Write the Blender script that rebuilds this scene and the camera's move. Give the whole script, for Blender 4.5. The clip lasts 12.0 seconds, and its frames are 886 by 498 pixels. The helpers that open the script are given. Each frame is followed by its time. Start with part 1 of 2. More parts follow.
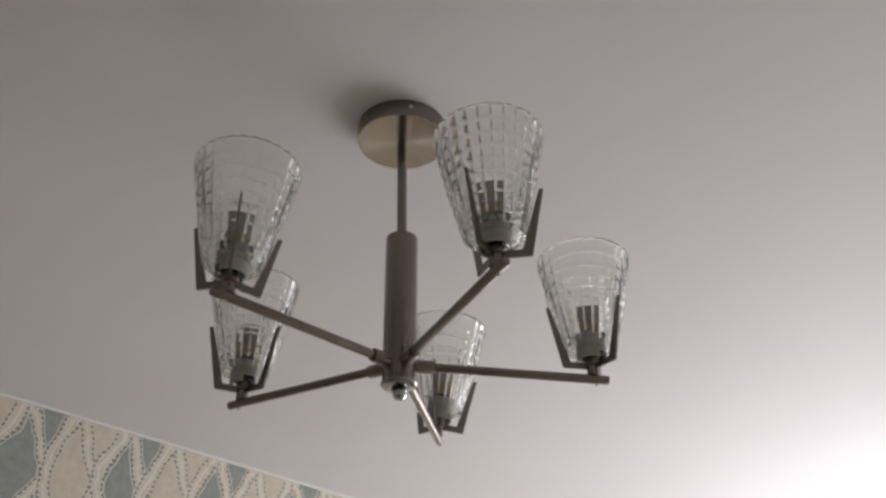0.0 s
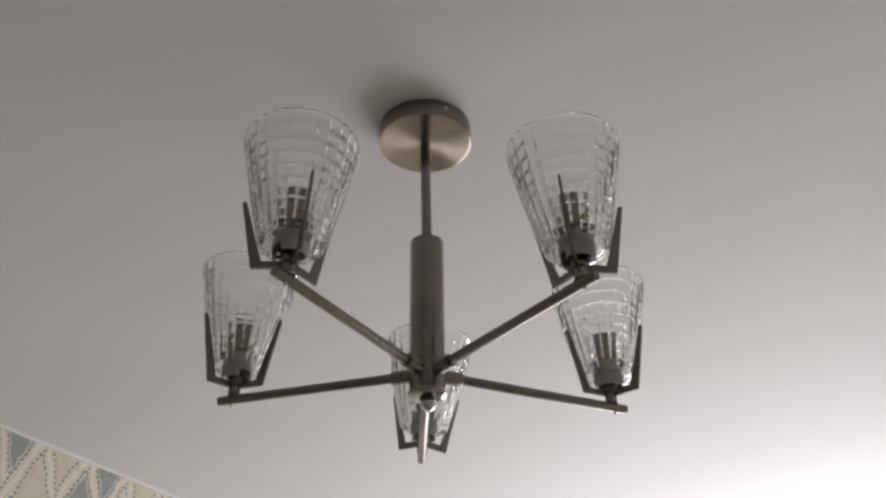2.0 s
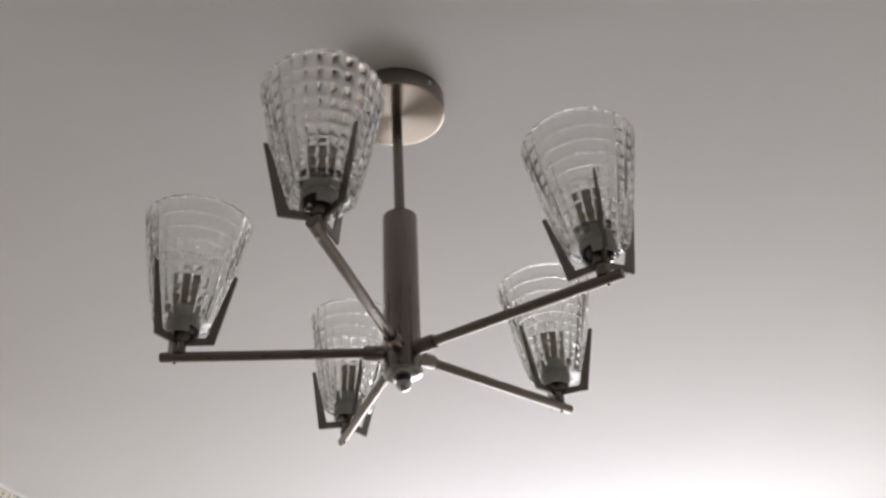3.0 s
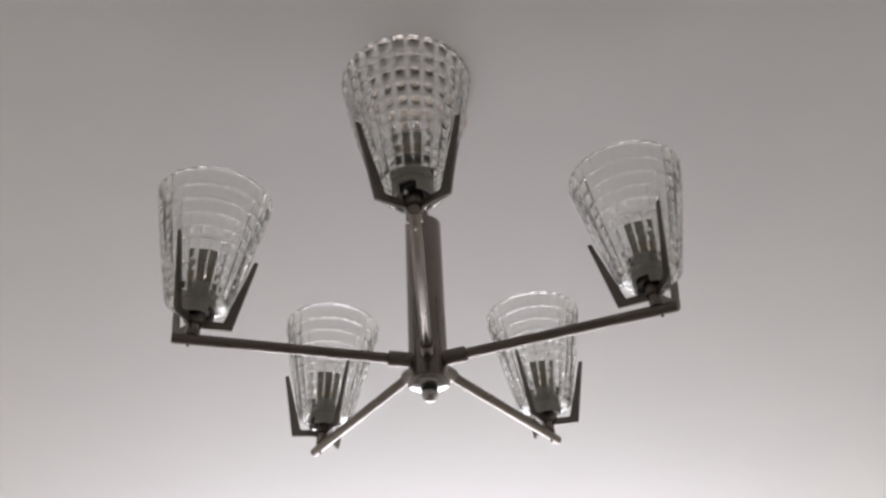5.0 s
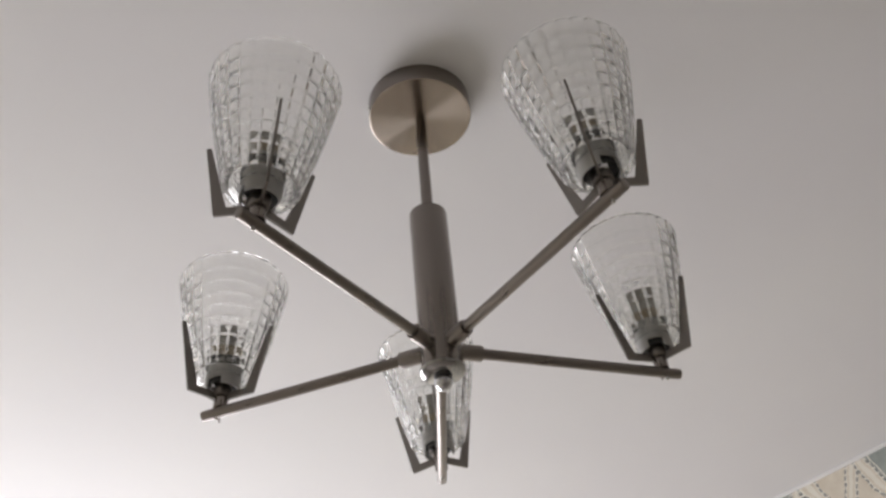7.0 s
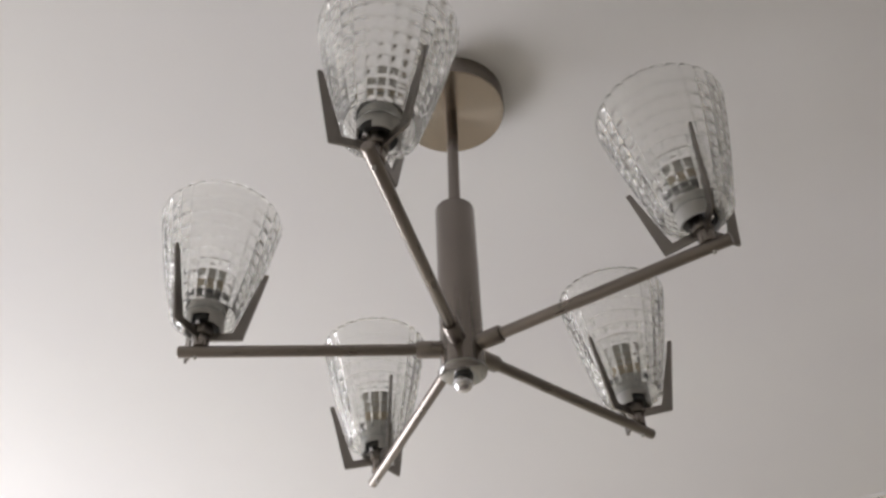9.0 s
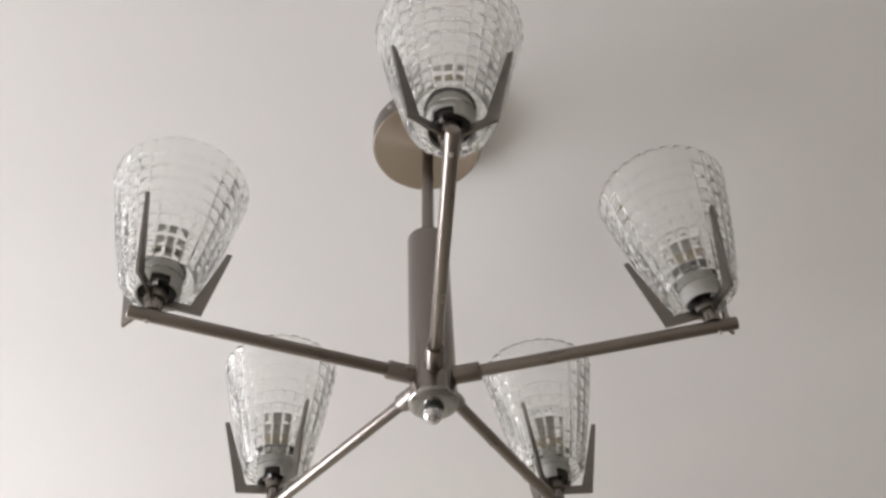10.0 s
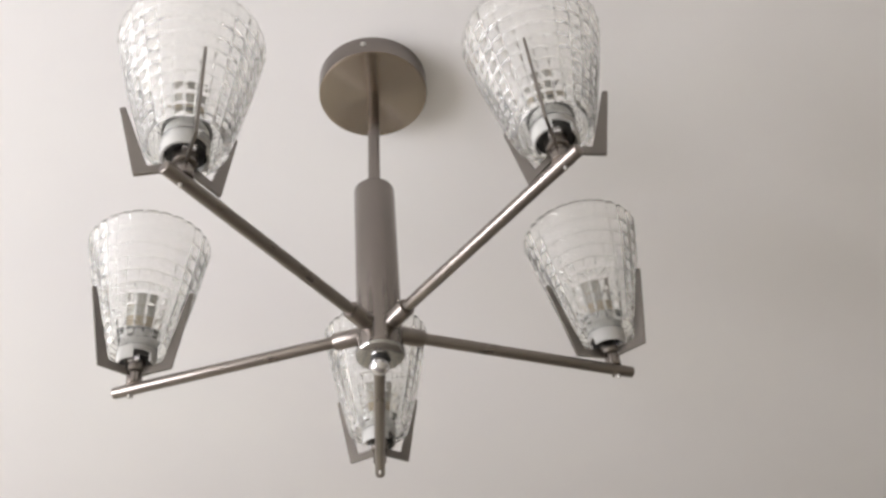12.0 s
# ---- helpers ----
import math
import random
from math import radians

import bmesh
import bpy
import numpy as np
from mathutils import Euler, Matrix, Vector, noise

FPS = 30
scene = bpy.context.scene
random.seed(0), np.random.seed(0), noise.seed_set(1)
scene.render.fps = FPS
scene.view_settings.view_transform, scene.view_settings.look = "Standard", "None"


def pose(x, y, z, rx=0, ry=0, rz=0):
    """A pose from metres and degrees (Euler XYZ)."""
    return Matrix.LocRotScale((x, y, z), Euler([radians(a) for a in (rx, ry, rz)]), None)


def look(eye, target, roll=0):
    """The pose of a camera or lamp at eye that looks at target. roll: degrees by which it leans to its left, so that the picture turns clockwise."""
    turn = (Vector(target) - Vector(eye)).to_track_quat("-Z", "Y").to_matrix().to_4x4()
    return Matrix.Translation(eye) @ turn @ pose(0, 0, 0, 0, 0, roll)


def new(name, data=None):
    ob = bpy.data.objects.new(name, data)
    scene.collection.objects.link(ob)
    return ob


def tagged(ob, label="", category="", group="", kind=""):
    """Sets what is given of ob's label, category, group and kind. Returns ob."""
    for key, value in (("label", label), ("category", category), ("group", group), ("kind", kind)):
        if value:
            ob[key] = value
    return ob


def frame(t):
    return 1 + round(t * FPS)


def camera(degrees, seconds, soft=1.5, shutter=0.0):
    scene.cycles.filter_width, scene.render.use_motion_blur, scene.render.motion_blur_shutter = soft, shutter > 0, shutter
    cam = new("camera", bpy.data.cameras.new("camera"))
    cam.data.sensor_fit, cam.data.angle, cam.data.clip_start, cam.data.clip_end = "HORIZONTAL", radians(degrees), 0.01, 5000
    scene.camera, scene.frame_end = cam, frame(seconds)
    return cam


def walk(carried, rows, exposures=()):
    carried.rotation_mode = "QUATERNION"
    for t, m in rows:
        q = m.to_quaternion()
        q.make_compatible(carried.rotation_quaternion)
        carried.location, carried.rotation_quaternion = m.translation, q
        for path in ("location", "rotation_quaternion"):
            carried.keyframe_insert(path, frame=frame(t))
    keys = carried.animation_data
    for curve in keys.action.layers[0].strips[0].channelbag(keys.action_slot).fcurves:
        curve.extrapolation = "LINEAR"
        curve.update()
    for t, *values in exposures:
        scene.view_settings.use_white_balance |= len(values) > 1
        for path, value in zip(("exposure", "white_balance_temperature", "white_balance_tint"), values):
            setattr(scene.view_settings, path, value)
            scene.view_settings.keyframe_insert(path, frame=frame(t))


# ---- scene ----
cam = camera(50.12, 12.0, soft=2.7)
# seconds, x, y, z, yaw, pitch, roll
ROWS = [
    (0.0, 0.7370, -0.7251, 1.7554, 42.73, 31.93, 0.33),
    (0.5, 0.7193, -0.7684, 1.7584, 40.06, 31.37, 0.05),
    (1.0, 0.6702, -0.8053, 1.7611, 37.36, 31.84, -0.06),
    (1.5, 0.6033, -0.8035, 1.7556, 34.13, 33.07, 0.14),
    (2.0, 0.4890, -0.8376, 1.7590, 29.58, 33.69, 0.71),
    (2.5, 0.3693, -0.8604, 1.7560, 20.96, 34.09, 1.42),
    (3.0, 0.2213, -0.8948, 1.7687, 12.36, 33.06, 2.36),
    (3.5, 0.1335, -0.9144, 1.7669, 8.27, 33.36, 2.49),
    (3.7, 0.1005, -0.9366, 1.7648, 6.81, 33.39, 2.84),
    (5.3, -0.0790, -0.8472, 1.7609, -4.32, 36.78, 2.78),
    (5.5, -0.1236, -0.8232, 1.7641, -6.72, 38.37, 3.02),
    (6.0, -0.2117, -0.7592, 1.7523, -14.30, 41.36, 1.39),
    (6.5, -0.3621, -0.6805, 1.7209, -26.94, 42.65, 4.03),
    (7.0, -0.4987, -0.5646, 1.7093, -38.40, 41.15, 4.59),
    (7.2, -0.5406, -0.5406, 1.7208, -41.23, 40.50, 4.28),
    (8.8, -0.6455, -0.3568, 1.7348, -58.28, 40.05, 2.45),
    (9.0, -0.6328, -0.3223, 1.7201, -60.27, 42.12, 1.79),
    (9.5, -0.6439, -0.2243, 1.7192, -68.19, 45.13, 0.93),
    (10.0, -0.6253, -0.1001, 1.7081, -79.99, 47.66, 2.05),
    (10.5, -0.6742, 0.0652, 1.7032, -94.34, 46.90, 5.89),
    (11.0, -0.7144, 0.1865, 1.7143, -104.70, 43.73, 5.05),
    (11.5, -0.6790, 0.1893, 1.7198, -107.39, 42.72, 3.83),
    (12.0, -0.6275, 0.2602, 1.7214, -114.05, 42.00, 4.31),
]
# seconds, stops, kelvin, tint
EXPOSURES = [
    (0.0, -0.54, 6680, 17), (1.0, -0.57, 6680, 17), (2.5, -0.46, 6680, 17), (3.5, -0.48, 6650, 17), (5.5, -0.34, 6580, 18), (6.0, 0.02, 6620, 17), (6.5, 0.16, 6620, 17), (7.0, -0.03, 6620, 17),
    (9.0, 0.08, 6650, 16), (9.5, 0.29, 6650, 16), (10.0, 0.39, 6650, 16), (10.5, 0.56, 6650, 16), (11.0, 0.64, 6650, 16), (12.0, 0.73, 6650, 16)]
walk(cam, [(t, pose(x, y, z, 90 + pitch, roll, yaw)) for t, x, y, z, yaw, pitch, roll in ROWS], EXPOSURES)

# ---- light: overcast daylight through the window in the end wall ----
world = bpy.data.worlds.new("sky")
scene.world = world
world.use_nodes = True
wn = world.node_tree.nodes
sky = wn.new("ShaderNodeTexSky")
sky.sky_type, sky.sun_disc = "NISHITA", False
sky.sun_elevation, sky.sun_rotation = radians(35), radians(150)
world.node_tree.links.new(sky.outputs[0], wn["Background"].inputs[0])
wn["Background"].inputs[1].default_value = 0.10

X0, X1, Y0, Y1, CEIL = -1.29, 1.31, -3.0, 2.45, 2.596
WIN = (-0.82, 1.02, 0.95, 2.28)   # window opening: x0, x1, z0, z1

day = bpy.data.lights.new("window_daylight", "AREA")
day.shape, day.size, day.size_y, day.energy, day.color = "RECTANGLE", WIN[1] - WIN[0], WIN[3] - WIN[2], 60, (0.93, 0.97, 1.0)
day_ob = new("window_daylight", day)
day_ob.matrix_world = look(((WIN[0] + WIN[1]) / 2, Y1 + 0.05, (WIN[2] + WIN[3]) / 2), ((WIN[0] + WIN[1]) / 2, 0, (WIN[2] + WIN[3]) / 2))


# ---- materials ----
def material(name, color=(0.8, 0.8, 0.8), rough=0.5, metal=0.0, **extra):
    m = bpy.data.materials.new(name)
    m.use_nodes = True
    b = m.node_tree.nodes["Principled BSDF"]
    b.inputs["Base Color"].default_value = (*color, 1)
    b.inputs["Roughness"].default_value = rough
    b.inputs["Metallic"].default_value = metal
    for key, value in extra.items():
        b.inputs[key.replace("_", " ")].default_value = value
    return m, m.node_tree.nodes, m.node_tree.links, b


def noise_on(nodes, scale, detail=4.0, stretch=(1, 1, 1)):
    links = nodes.id_data.links
    co, mp, nz = nodes.new("ShaderNodeTexCoord"), nodes.new("ShaderNodeMapping"), nodes.new("ShaderNodeTexNoise")
    mp.inputs["Scale"].default_value = stretch
    nz.inputs["Scale"].default_value, nz.inputs["Detail"].default_value = scale, detail
    links.new(co.outputs["Object"], mp.inputs[0])
    links.new(mp.outputs[0], nz.inputs["Vector"])
    return nz.outputs[0]


def ramp(nodes, value, stops):
    r = nodes.new("ShaderNodeValToRGB")
    while len(r.color_ramp.elements) < len(stops):
        r.color_ramp.elements.new(0.5)
    for e, (p, c) in zip(r.color_ramp.elements, stops):
        e.position, e.color = p, (*c, 1) if len(c) == 3 else c
    nodes.id_data.links.new(value, r.inputs[0])
    return r.outputs[0]


def bump(nodes, bsdf, height, strength, distance):
    b = nodes.new("ShaderNodeBump")
    b.inputs["Strength"].default_value, b.inputs["Distance"].default_value = strength, distance
    nodes.id_data.links.new(height, b.inputs["Height"])
    nodes.id_data.links.new(b.outputs[0], bsdf.inputs["Normal"])


def grey(v):
    return (v, v, v)


def brushed(name, color, stretch, rough, aniso, turned_face):
    """Satin nickel with fine brush lines and faint smudges."""
    m, n, l, b = material(name, color, rough, 1.0, Anisotropic=aniso)
    lines = noise_on(n, 60, 3, stretch)
    smudge = noise_on(n, 22, 4)
    mix = n.new("ShaderNodeMath")
    mix.operation = "MULTIPLY_ADD"
    l.new(lines, mix.inputs[0])
    mix.inputs[1].default_value = 0.5
    l.new(smudge, mix.inputs[2])
    if not turned_face:
        l.new(ramp(n, mix.outputs[0], [(0.45, grey(rough - 0.02)), (1.05, grey(rough + 0.025))]), b.inputs["Roughness"])
    lo, hi = tuple(c * 0.97 for c in color), tuple(min(1, c * 1.03) for c in color)
    l.new(ramp(n, smudge, [(0.3, lo), (0.7, hi)]), b.inputs["Base Color"])
    if turned_face:
        tg = n.new("ShaderNodeTangent")
        tg.direction_type, tg.axis = "RADIAL", "Z"
        l.new(tg.outputs[0], b.inputs["Tangent"])
        b.inputs["Anisotropic Rotation"].default_value = 0.25
    return m


NICKEL = (0.238, 0.212, 0.193)
nickel_z = brushed("satin_nickel_column", NICKEL, (8, 8, 0.6), 0.22, 0.0, False)
nickel_x = brushed("satin_nickel_rod", NICKEL, (0.6, 8, 8), 0.28, 0.3, False)
nickel_disc = brushed("turned_satin_nickel", (0.42, 0.36, 0.302), (1, 1, 1), 0.26, 0.93, True)
nickel_sheet = brushed("satin_nickel_sheet", (0.21, 0.19, 0.173), (6, 6, 1), 0.34, 0.2, False)
chrome, cn, cl, cb = material("polished_chrome", (0.62, 0.62, 0.64), 0.06, 1.0)
cl.new(ramp(cn, noise_on(cn, 40), [(0.3, grey(0.04)), (0.75, grey(0.11))]), cb.inputs["Roughness"])
plate_chrome, *_ = material("darkened_chrome", (0.35, 0.345, 0.34), 0.13, 1.0)
steel, *_ = material("zinc_plated_screw", (0.62, 0.61, 0.58), 0.3, 1.0)
glass, gn, gl, gb = material("clear_pressed_glass", (0.99, 0.995, 0.985), 0.045, 0.0, IOR=1.39, Transmission_Weight=0.935)
bump(gn, gb, noise_on(gn, 90, 2), 0.05, 0.0006)
plastic, pn, pl, pb = material("grey_holder_plastic", (0.40, 0.41, 0.41), 0.5)
pl.new(ramp(pn, noise_on(pn, 60), [(0.3, (0.42, 0.415, 0.40)), (0.7, (0.50, 0.495, 0.48))]), pb.inputs["Base Color"])
tube_mat, un, ul, ub = material("smoky_holder_tube", (0.40, 0.38, 0.34), 0.35, 0.0)
ul.new(ramp(un, noise_on(un, 80), [(0.3, (0.25, 0.235, 0.20)), (0.7, (0.32, 0.30, 0.26))]), ub.inputs["Base Color"])
brass, *_ = material("dull_brass", (0.30, 0.245, 0.165), 0.35, 0.7)
black, bn, bl, bb = material("black_plastic", (0.02, 0.02, 0.02), 0.45)
bl.new(ramp(bn, noise_on(bn, 50), [(0.3, grey(0.35)), (0.7, grey(0.55))]), bb.inputs["Roughness"])

paint, n, l, b = material("matt_white_ceiling_paint", (0.8, 0.79, 0.79), 0.75)
l.new(ramp(n, noise_on(n, 1.7, 5), [(0.35, (0.79, 0.775, 0.78)), (0.65, (0.82, 0.81, 0.80))]), b.inputs["Base Color"])
bump(n, b, noise_on(n, 140, 3), 0.08, 0.001)
bead, n, l, b = material("white_plastic_bead", (0.82, 0.81, 0.79), 0.4)
l.new(ramp(n, noise_on(n, 12), [(0.3, (0.78, 0.77, 0.75)), (0.7, (0.85, 0.84, 0.82))]), b.inputs["Base Color"])
plain, n, l, b = material("plain_beige_wall", (0.66, 0.62, 0.56), 0.7)
l.new(ramp(n, noise_on(n, 3, 5), [(0.3, (0.50, 0.47, 0.42)), (0.7, (0.55, 0.52, 0.47))]), b.inputs["Base Color"])
wood, n, l, b = material("oak_laminate", (0.3, 0.21, 0.14), 0.35)
l.new(ramp(n, noise_on(n, 6, 6, (9, 0.7, 1)), [(0.3, (0.27, 0.237, 0.208)), (0.7, (0.36, 0.32, 0.283))]), b.inputs["Base Color"])


def wallpaper():
    """Cream paper printed with an ogee lattice: grey-green and tan leaves between dashed, wavering strands."""
    m, n, l, b = material("patterned_wallpaper", (0.6, 0.56, 0.48), 0.6)

    def calc(op, a, c=0.0, d=0.0):
        k = n.new("ShaderNodeMath")
        k.operation = op
        for i, v in enumerate((a, c, d)):
            if isinstance(v, (int, float)):
                k.inputs[i].default_value = v
            else:
                l.new(v, k.inputs[i])
        return k.outputs[0]

    def blend(f, a, c):
        k = n.new("ShaderNodeMix")
        k.data_type = "RGBA"
        l.new(f, k.inputs[0])
        for i, v in ((6, a), (7, c)):
            if isinstance(v, tuple):
                k.inputs[i].default_value = (*v, 1)
            else:
                l.new(v, k.inputs[i])
        return k.outputs[2]

    co, sep = n.new("ShaderNodeTexCoord"), n.new("ShaderNodeSeparateXYZ")
    l.new(co.outputs["Object"], sep.inputs[0])
    wob = calc("SUBTRACT", noise_on(n, 11, 2), 0.5)
    u = calc("MULTIPLY_ADD", wob, 0.42, calc("MULTIPLY_ADD", calc("SUBTRACT", sep.outputs[1], 0.172), 2 / 0.253, 0.25))
    v = calc("DIVIDE", calc("ADD", sep.outputs[2], 0.185), 0.34)
    wave = calc("SINE", calc("MULTIPLY", v, 2 * math.pi))
    swing = calc("MULTIPLY", calc("ARCSINE", calc("MULTIPLY", wave, 0.97)), 0.75)
    a1 = calc("MULTIPLY_ADD", swing, 0.25, u)
    a2 = calc("MULTIPLY_ADD", swing, -0.25, calc("SUBTRACT", u, 0.5))
    high = calc("SUBTRACT", calc("FLOOR", a1), calc("FLOOR", a2))
    leaf = calc("ABSOLUTE", calc("SUBTRACT", high, calc("FLOORED_MODULO", calc("FLOOR", a1), 2.0)))
    mott = noise_on(n, 45, 4)
    green = ramp(n, mott, [(0.3, (0.29, 0.32, 0.295)), (0.7, (0.37, 0.40, 0.37))])
    tan = ramp(n, mott, [(0.3, (0.65, 0.58, 0.47)), (0.7, (0.74, 0.68, 0.57))])
    cream = ramp(n, mott, [(0.3, (0.78, 0.74, 0.64)), (0.7, (0.84, 0.80, 0.71))])
    col = blend(leaf, tan, green)
    dash = calc("LESS_THAN", calc("FRACT", calc("DIVIDE", sep.outputs[2], 0.0125)), 0.68)
    wide = calc("MULTIPLY", calc("SUBTRACT", noise_on(n, 7, 2), 0.5), 0.1)
    for a in (a1, a2):
        off = calc("ABSOLUTE", calc("SUBTRACT", calc("FRACT", calc("ADD", a, 0.5)), 0.5))
        d = calc("ADD", off, wide)

        def line(at, half):
            return calc("LESS_THAN", calc("ABSOLUTE", calc("SUBTRACT", d, at)), half)

        col = blend(calc("LESS_THAN", d, 0.125), col, cream)
        col = blend(calc("MULTIPLY", line(0.108, 0.02), dash), col, (0.25, 0.25, 0.23))
        col = blend(line(0.05, 0.02), col, tan)
        col = blend(calc("MULTIPLY", line(0.16, 0.010), leaf), col, cream)
    l.new(col, b.inputs["Base Color"])
    bump(n, b, noise_on(n, 260, 3), 0.15, 0.0006)
    return m


paper = wallpaper()


# ---- mesh helpers ----
def finish(bm, name, mat, smooth=True):
    bmesh.ops.recalc_face_normals(bm, faces=bm.faces)
    me = bpy.data.meshes.new(name)
    bm.to_mesh(me)
    bm.free()
    me.materials.append(mat)
    if smooth:
        me.polygons.foreach_set("use_smooth", [True] * len(me.polygons))
        me.set_sharp_from_angle(angle=radians(38))
    return me


def part(name, me, parent, m=None, label=""):
    """One mesh object under a thing or under a part."""
    ob = new(name, me)
    ob.parent = parent
    if m is not None:
        ob.matrix_local = m
    return tagged(ob, label)


def box(x0, x1, y0, y1, z0, z1, bevel=0.0):
    bm = bmesh.new()
    bmesh.ops.create_cube(bm, size=1.0, matrix=Matrix.Translation(((x0 + x1) / 2, (y0 + y1) / 2, (z0 + z1) / 2)) @ Matrix.Diagonal((x1 - x0, y1 - y0, z1 - z0, 1)))
    if bevel:
        bmesh.ops.bevel(bm, geom=list(bm.edges), offset=bevel, segments=2, affect="EDGES", profile=0.5)
    return bm


def turned(profile, n=48, closed=False, axis="Z"):
    """A solid of revolution from (radius, height) pairs; radius 0 closes an end."""
    bm = bmesh.new()
    rings = []
    for r, z in profile:
        if r == 0:
            rings.append([bm.verts.new((0, 0, z))])
        else:
            rings.append([bm.verts.new((r * math.cos(2 * math.pi * i / n), r * math.sin(2 * math.pi * i / n), z)) for i in range(n)])
    pairs = list(zip(rings, rings[1:])) + ([(rings[-1], rings[0])] if closed else [])
    for a, c in pairs:
        for i in range(n):
            j = (i + 1) % n
            ring = [a[i % len(a)], a[j % len(a)], c[j % len(c)], c[i % len(c)]]
            ring = [v for k, v in enumerate(ring) if v not in ring[:k]]
            if len(ring) > 2:
                bm.faces.new(ring)
    if axis == "X":
        bmesh.ops.rotate(bm, verts=bm.verts, matrix=Matrix.Rotation(radians(90), 3, "Y"))
    return bm


def rounded(r, z0, z1, e, steps=4):
    """Profile of a cylinder with rounded ends."""
    out = [(0, z0)]
    for i in range(steps + 1):
        a = math.pi / 2 * i / steps
        out.append((r - e + e * math.sin(a), z0 + e - e * math.cos(a)))
    for i in range(steps + 1):
        a = math.pi / 2 * i / steps
        out.append((r - e + e * math.cos(a), z1 - e + e * math.sin(a)))
    return out + [(0, z1)]


# ---- room shell ----
T = 0.12
structure = dict(kind="structure")
tagged(new("floor", finish(box(X0 - T, X1 + T, Y0 - T, Y1 + T, -0.1, 0.0), "floor", wood, False)), "oak laminate floor", "floor", **structure)
tagged(new("ceiling", finish(box(X0 - T, X1 + T, Y0 - T, Y1 + T, CEIL, CEIL + 0.12), "ceiling", paint, False)), "matt white painted flat ceiling", "ceiling", **structure)
for name, x0, x1 in (("wall_west", X0 - T, X0), ("wall_east", X1, X1 + T)):
    tagged(new(name, finish(box(x0, x1, Y0, Y1, 0, CEIL), name, paper, False)), "wall papered in cream with grey-green and tan ogee pattern", "wall", **structure)
tagged(new("wall_south", finish(box(X0 - T, X1 + T, Y0 - T, Y0, 0, CEIL), "wall_south", plain, False)), "plain beige end wall", "wall", **structure)
bm = bmesh.new()
for q in ((X0 - T, WIN[0], 0, CEIL), (WIN[1], X1 + T, 0, CEIL), (WIN[0], WIN[1], 0, WIN[2]), (WIN[0], WIN[1], WIN[3], CEIL)):
    piece = box(q[0], q[1], Y1, Y1 + T, q[2], q[3])
    tmp = bpy.data.meshes.new("tmp")
    piece.to_mesh(tmp)
    piece.free()
    bm.from_mesh(tmp)
    bpy.data.meshes.remove(tmp)
tagged(new("wall_north", finish(bm, "wall_north", paint, False)), "plain matt white end wall with a window opening", "wall", **structure)
for x, d in ((X0, 1), (X1, -1)):
    lo, hi = sorted((x, x + d * 0.007))
    tagged(new("trim", finish(box(lo, hi, Y0, Y1, CEIL - 0.0075, CEIL, 0.002), "trim", bead)), "thin white bead between wallpaper and ceiling", "trim", **structure)

# ---- the ceiling lamp ----
R = 0.26                       # from the axis to an arm's end
HUB = 2.236                    # height of the arms
chandelier = tagged(new("chandelier"), "five-arm satin nickel ceiling chandelier with upright pressed-glass shades, unlit", "chandelier")
chandelier.location = (0, 0, HUB)
CX, CY = -0.0004, -0.0032      # the ceiling plate sits a little off the column's axis

# ceiling plate, with its two fixing screws
zc0, zc1, rc = 1.286 * R, CEIL - HUB, 0.234 * R
prof = [(0, zc0)] + [(rc * k, zc0) for k in (0.25, 0.5, 0.75, 0.95)] + [(rc - 0.0015, zc0), (rc - 0.0004, zc0 + 0.0005), (rc, zc0 + 0.0016), (rc, zc1 - 0.001), (rc, zc1), (0, zc1)]
canopy_me = finish(turned(prof, 96), "canopy", nickel_disc)
# the side gets the darker column nickel: its shade is put into the colour
canopy_me.materials.append(nickel_z)
for face in canopy_me.polygons:
    face.material_index = int(abs(face.normal.z) < 0.5)
canopy = part("canopy", canopy_me, chandelier, pose(CX, CY, 0), "round turned satin nickel ceiling plate")
screw_me = finish(turned([(0, 0.0024), (0.0012, 0.0024), (0.0026, 0.0016), (0.003, 0.0), (0.003, -0.004), (0, -0.004)], 16, axis="X"), "screw", steel)
for a in (149, -34):
    part("screw", screw_me, canopy, pose(0, 0, zc0 + 0.55 * (zc1 - zc0), 0, 0, a) @ pose(rc, 0, 0), "small bright fixing screw")

# hanging rod and column
lean = Vector((CX, CY, zc0 + 0.004)) - Vector((0, 0, 0.67 * R))
rod_m = Matrix.Translation((0, 0, 0.67 * R)) @ lean.to_track_quat("Z", "Y").to_matrix().to_4x4()
part("hanging_rod", finish(turned([(0, 0), (0.0243 * R, 0), (0.0243 * R, lean.length), (0, lean.length)], 32), "hanging_rod", nickel_z), chandelier, rod_m)
part("column", finish(turned(rounded(0.0785 * R, -0.092 * R, 0.690 * R, 0.010 * R, 5), 64), "column", nickel_z), chandelier)

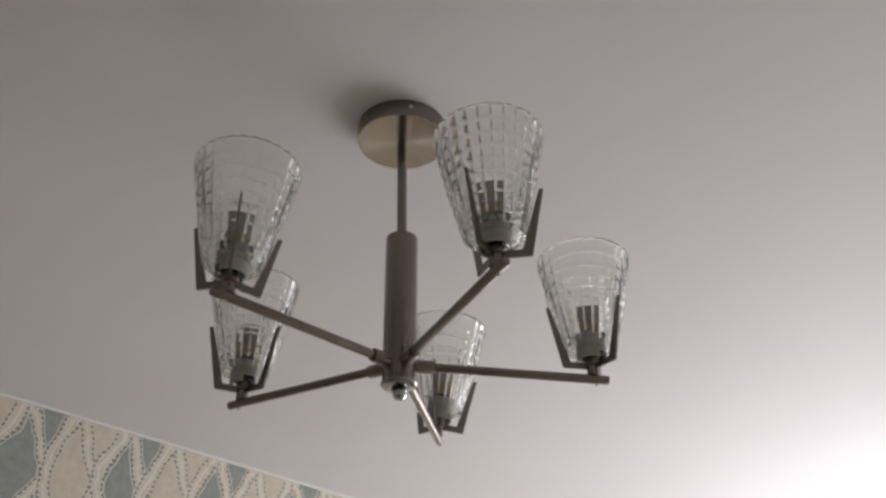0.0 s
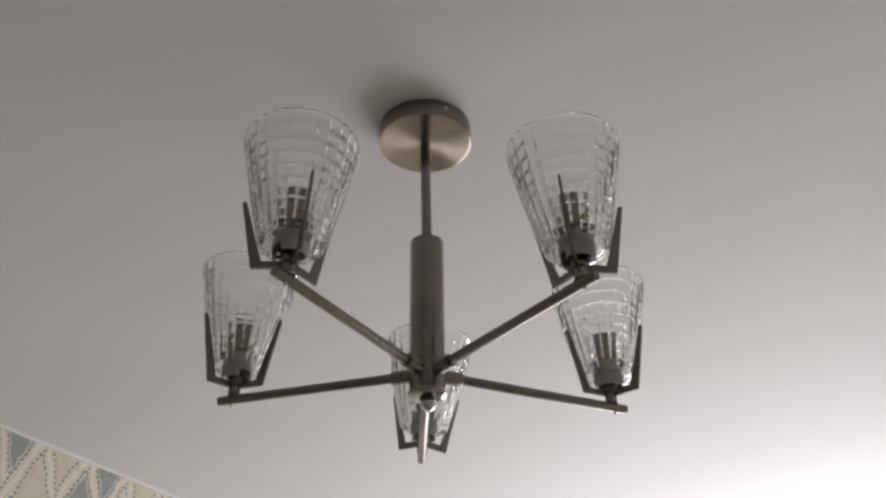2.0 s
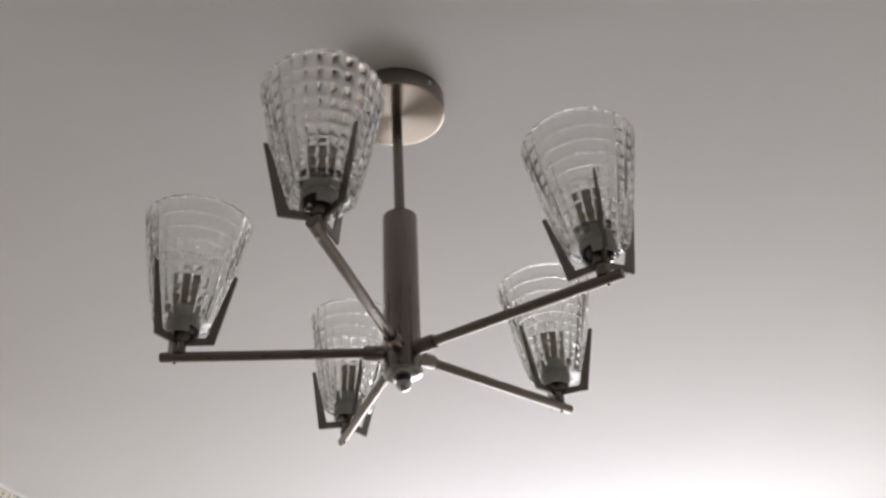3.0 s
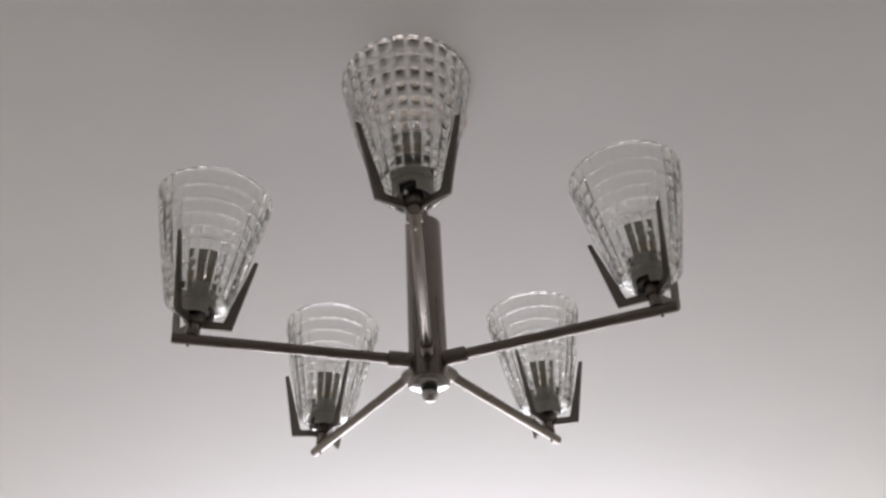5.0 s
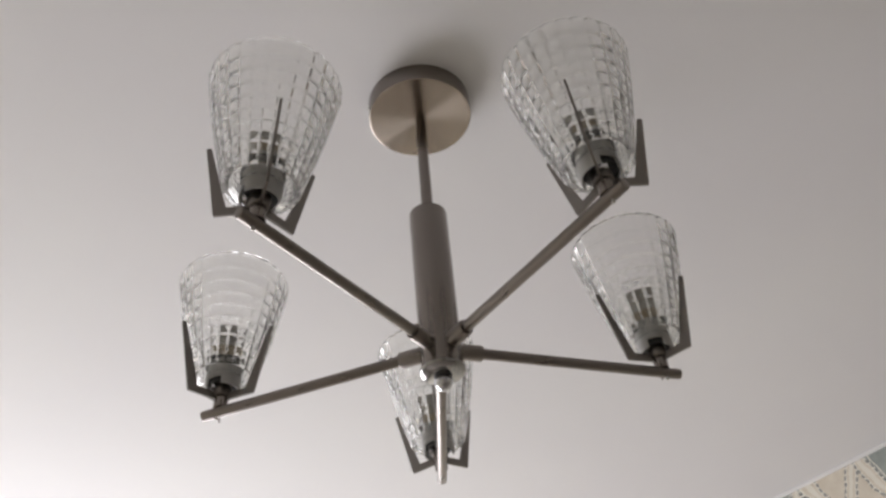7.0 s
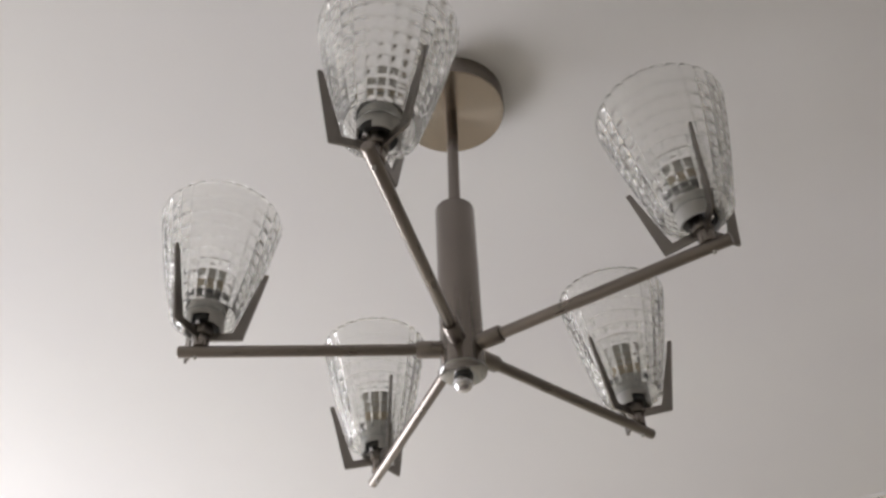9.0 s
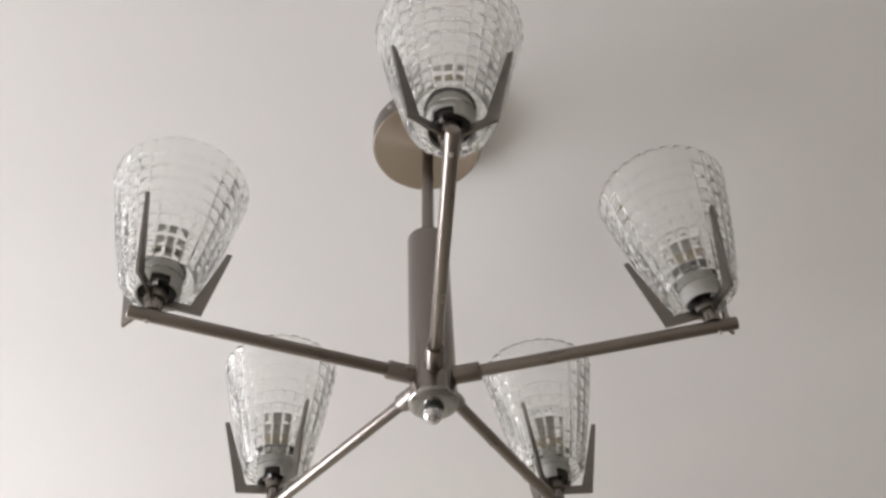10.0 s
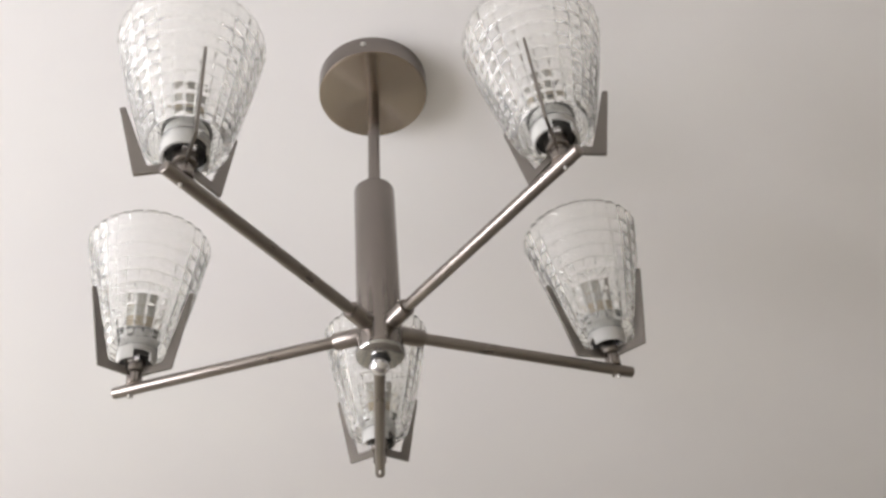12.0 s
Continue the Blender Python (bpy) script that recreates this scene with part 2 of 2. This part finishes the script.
# polished end plate and ball
rp = 0.085 * R
prof = [(0, -0.088 * R), (rp * 0.96, -0.088 * R), (rp, -0.093 * R), (rp * 0.985, -0.102 * R), (rp * 0.93, -0.107 * R), (rp * 0.7, -0.112 * R), (rp * 0.4, -0.1155 * R), (0, -0.117 * R)]
end_plate = part("end_plate", finish(turned(prof, 64), "end_plate", plate_chrome), chandelier, None, "polished chrome end plate")
bm = bmesh.new()
bmesh.ops.create_uvsphere(bm, u_segments=32, v_segments=20, radius=0.034 * R)
part("finial", finish(bm, "finial", chrome), end_plate, pose(0.0005, 0.001, -0.141 * R), "chrome ball finial")
# black disc added for the dark reflection between plate and ball
part("reflection_disc", finish(turned(rounded(0.034 * R, -0.123 * R, -0.108 * R, 0.003 * R, 2), 32), "reflection_disc", black), end_plate, None, "black disc for the dark reflection above the ball")

# shared meshes of one arm with its lamp; x runs outwards along the arm
ra = 0.0212 * R
arm_me = finish(turned(rounded(ra, 0.05 * R, 1.0 * R, 0.006 * R, 3), 32, axis="X"), "arm", nickel_x)
collar_me = finish(turned([(0.02 * R, 0.055 * R), (0.0315 * R, 0.055 * R), (0.0315 * R, 0.158 * R), (0.029 * R, 0.162 * R), (0.02 * R, 0.162 * R)], 32, True, "X"), "collar", nickel_x)
stem_me = finish(turned(rounded(0.028 * R, 0.012 * R, 0.075 * R, 0.003 * R, 2), 28), "stem", nickel_z)
pin_me = finish(turned([(0, -0.036 * R), (0.005 * R, -0.034 * R), (0.006 * R, -0.031 * R), (0.006 * R, 0.0), (0, 0.0)], 12), "fixing_pin", steel)


def prong():
    """A flat L-shaped blade in the plane y = 0: a foot that runs out, and a tapering upright that leans out."""
    outline = [(0.004, 0.050), (0.143, 0.050), (0.1445, 0.052), (0.2095, 0.366), (0.208, 0.370), (0.193, 0.370), (0.1912, 0.368), (0.108, 0.087), (0.105, 0.083), (0.004, 0.083)]
    bm = bmesh.new()
    th = 0.0011
    sides = [[bm.verts.new((r * R, y, z * R)) for r, z in outline] for y in (-th, th)]
    bm.faces.new(sides[0])
    bm.faces.new(sides[1][::-1])
    for i in range(len(outline)):
        j = (i + 1) % len(outline)
        bm.faces.new((sides[0][i], sides[0][j], sides[1][j], sides[1][i]))
    return finish(bm, "prong", nickel_sheet, False)


prong_me = prong()
seat_me = finish(turned(rounded(0.036 * R, 0.066 * R, 0.112 * R, 0.004 * R, 2), 32), "bracket_seat", nickel_sheet)


def skirt():
    """Hollow, finely ribbed plastic cup, open below, with two square notches in its lower edge for the wires."""
    n = 72
    profile = [(0.0690, 0.094), (0.0705, 0.098), (0.0705, 0.130), (0.0705, 0.209), (0.0690, 0.214), (0.030, 0.216), (0.030, 0.210), (0.062, 0.207), (0.062, 0.130), (0.062, 0.094)]
    bm = bmesh.new()
    rings = []
    for r, z in profile:
        ring = []
        for i in range(n):
            f = 0.975 if r > 0.070 and i % 2 == 0 else 1.0
            a = 2 * math.pi * i / n
            ring.append(bm.verts.new((r * f * R * math.cos(a), r * f * R * math.sin(a), z * R)))
        rings.append(ring)

    def cut(i):
        return i % 36 < 11

    m = len(profile)
    for i in range(n):
        j = (i + 1) % n
        for k in range(m):
            if cut(i) and k in (0, 1, 8, 9):
                continue
            a, c = rings[k], rings[(k + 1) % m]
            bm.faces.new((a[i], a[j], c[j], c[i]))
        if cut(i):
            bm.faces.new((rings[2][i], rings[2][j], rings[8][j], rings[8][i]))
        if cut(i) != cut(i - 1):
            bm.faces.new([rings[k][i] for k in (0, 1, 2, 8, 9)])
    return finish(bm, "skirt", plastic)


def ring_of(points, name, mat, n=48):
    return finish(turned([(r * R, z * R) for r, z in points], n, True), name, mat)


skirt_me = skirt()
gasket_me = ring_of(((0.046, 0.2155), (0.078, 0.2155), (0.0795, 0.219), (0.078, 0.227), (0.046, 0.227)), "gasket", black)
tube_me = ring_of(((0.044, 0.296), (0.053, 0.296), (0.053, 0.306), (0.0515, 0.309), (0.0515, 0.384), (0.049, 0.389), (0.044, 0.387)), "tube", tube_mat)
sleeve_me = ring_of([(0.044, 0.218)] + [(0.0560 - 0.0018 * (k % 2), 0.227 + 0.0072 * k) for k in range(11)] + [(0.044, 0.300)], "threaded_sleeve", brass)
block_me = finish(turned(rounded(0.0585 * R, 0.112 * R, 0.205 * R, 0.004 * R, 2), 32), "terminal_block", black)
clip_me = finish(box(0.034 * R, 0.052 * R, -0.020 * R, 0.020 * R, 0.088 * R, 0.125 * R, 0.0006), "clip", chrome)


def shade():
    """Pressed-glass cone: upright rows of nearly flat square facets parted by rounded grooves, a smooth inside and a floor with a hole for the holder."""
    ribs, rows = 27, 10
    cols = ((0.0, 0.0), (0.07, 0.42), (0.16, 0.9), (0.5, 1.06), (0.84, 0.9), (0.93, 0.42))
    cuts = ((0.0, 0.0), (0.06, 0.3), (0.14, 0.85), (0.24, 1.0), (0.76, 1.0), (0.86, 0.85), (0.94, 0.3))
    z0, z1, r0, r1 = 0.150, 0.650, 0.115, 0.2235
    rib_deep, ring_deep = 0.0058, 0.0052

    def outer(z):
        f = (z - z0) / (z1 - z0)
        return r0 + (r1 - r0) * (f + 0.05 * math.sin(math.pi * f))

    profile = []            # radius of the grooves, height, how far the facets stand out
    for k in range(rows):
        for c, out in cuts:
            z = z0 + (z1 - z0) * ((r1 / r0) ** ((k + c) / rows) - 1) / (r1 / r0 - 1)     # the facets grow with the cone
            profile.append((outer(z), z, 1 - (1 - out) * (0.99 if k + c > 4.5 else 0.6)))     # the lower grooves are shallower
    profile += [(outer(z1), z1 - 0.004, 1.0), (outer(z1) - 0.001, z1 + 0.001, 0.9), (outer(z1) - 0.004, z1 + 0.003, 0.5), (outer(z1) - 0.008, z1 + 0.003, 0)]
    for k in range(9):
        z = z1 - 0.001 + (0.164 - z1) * k / 8
        profile.append((outer(z) - 0.0105 - 0.0025 * k / 8, z, 0.0))
    profile += [(0.094, 0.158, 0), (0.076, 0.157, 0), (0.0745, 0.154, 0), (0.076, 0.148, 0), (0.100, 0.146, 0), (0.109, 0.148, 0)]
    bm = bmesh.new()
    rings = []
    for r, z, out in profile:
        ring = []
        for rib in range(ribs):
            for c, up in cols:
                a = 2 * math.pi * (rib + c) / ribs
                q = r + ring_deep * out + rib_deep * up * (0.3 + 0.7 * out if out else 0)
                lift = 0.005 * up if z > z1 - 0.005 and out else 0
                ring.append(bm.verts.new((q * R * math.cos(a), q * R * math.sin(a), (z + lift) * R)))
        rings.append(ring)
    n = ribs * len(cols)
    for a, c in zip(rings, rings[1:] + rings[:1]):
        for i in range(n):
            j = (i + 1) % n
            bm.faces.new((a[i], a[j], c[j], c[i]))
    return finish(bm, "glass_shade", glass)


shade_me = shade()

# turn, length, lift and twist of each arm, how its lamp leans and how far its inner prong is bent: they are not quite evenly set
ARMS = [(0.29, 0.0008, 0.0072, 1.5, -2.5, -4), (0.16, 0.0056, 0.0107, 0.0, -1.8, 0), (0.94, -0.0045, -0.0152, -2.3, 0.0, 0), (-0.37, -0.0055, -0.0111, 4.0, 0.0, 0), (-1.02, 0.0024, 0.0084, -2.1, -2.0, -4)]
LAMP = 0.925 * R
SPINS = (-43, 35, 110, 60, -51)   # how each holder is turned on its stem
rnd = random.Random(4)
for k, (turn, longer, lift, twist, lean_out, bent) in enumerate(ARMS):
    base = pose(0, 0, 0, 0, -math.degrees(lift), -93.53 + 72 * k + turn) @ pose(longer * R, 0, 0, twist)
    arm = part("arm", arm_me, chandelier, base)
    part("collar", collar_me, arm, pose(-longer * R, 0, 0))
    part("stem", stem_me, arm, pose(LAMP, 0, 0))
    part("fixing_pin", pin_me, arm, pose(LAMP + 0.003, 0, 0))
    lamp = base @ pose(LAMP, 0, 0, 0, lean_out, 0)
    bracket = part("shade_bracket", seat_me, chandelier, lamp)
    for a in (180 + bent, 58, -58):
        part("prong", prong_me, bracket, pose(0, 0, 0, 0, 0, a))
    spin = pose(0, 0, 0, 0, 0, SPINS[k])
    holder = part("lamp_holder", skirt_me, chandelier, lamp @ spin, "grey plastic lamp holder without a bulb")
    part("gasket", gasket_me, holder)
    part("tube", tube_me, holder)
    part("threaded_sleeve", sleeve_me, holder, None, "dull brass threaded sleeve")
    part("terminal_block", block_me, holder)
    part("clip", clip_me, holder, None, "bright metal clip")
    part("glass_shade", shade_me, chandelier, lamp @ pose(0, 0, 0, 0, 0, rnd.uniform(0, 15)), "clear pressed-glass conical shade with ribbed square facets")
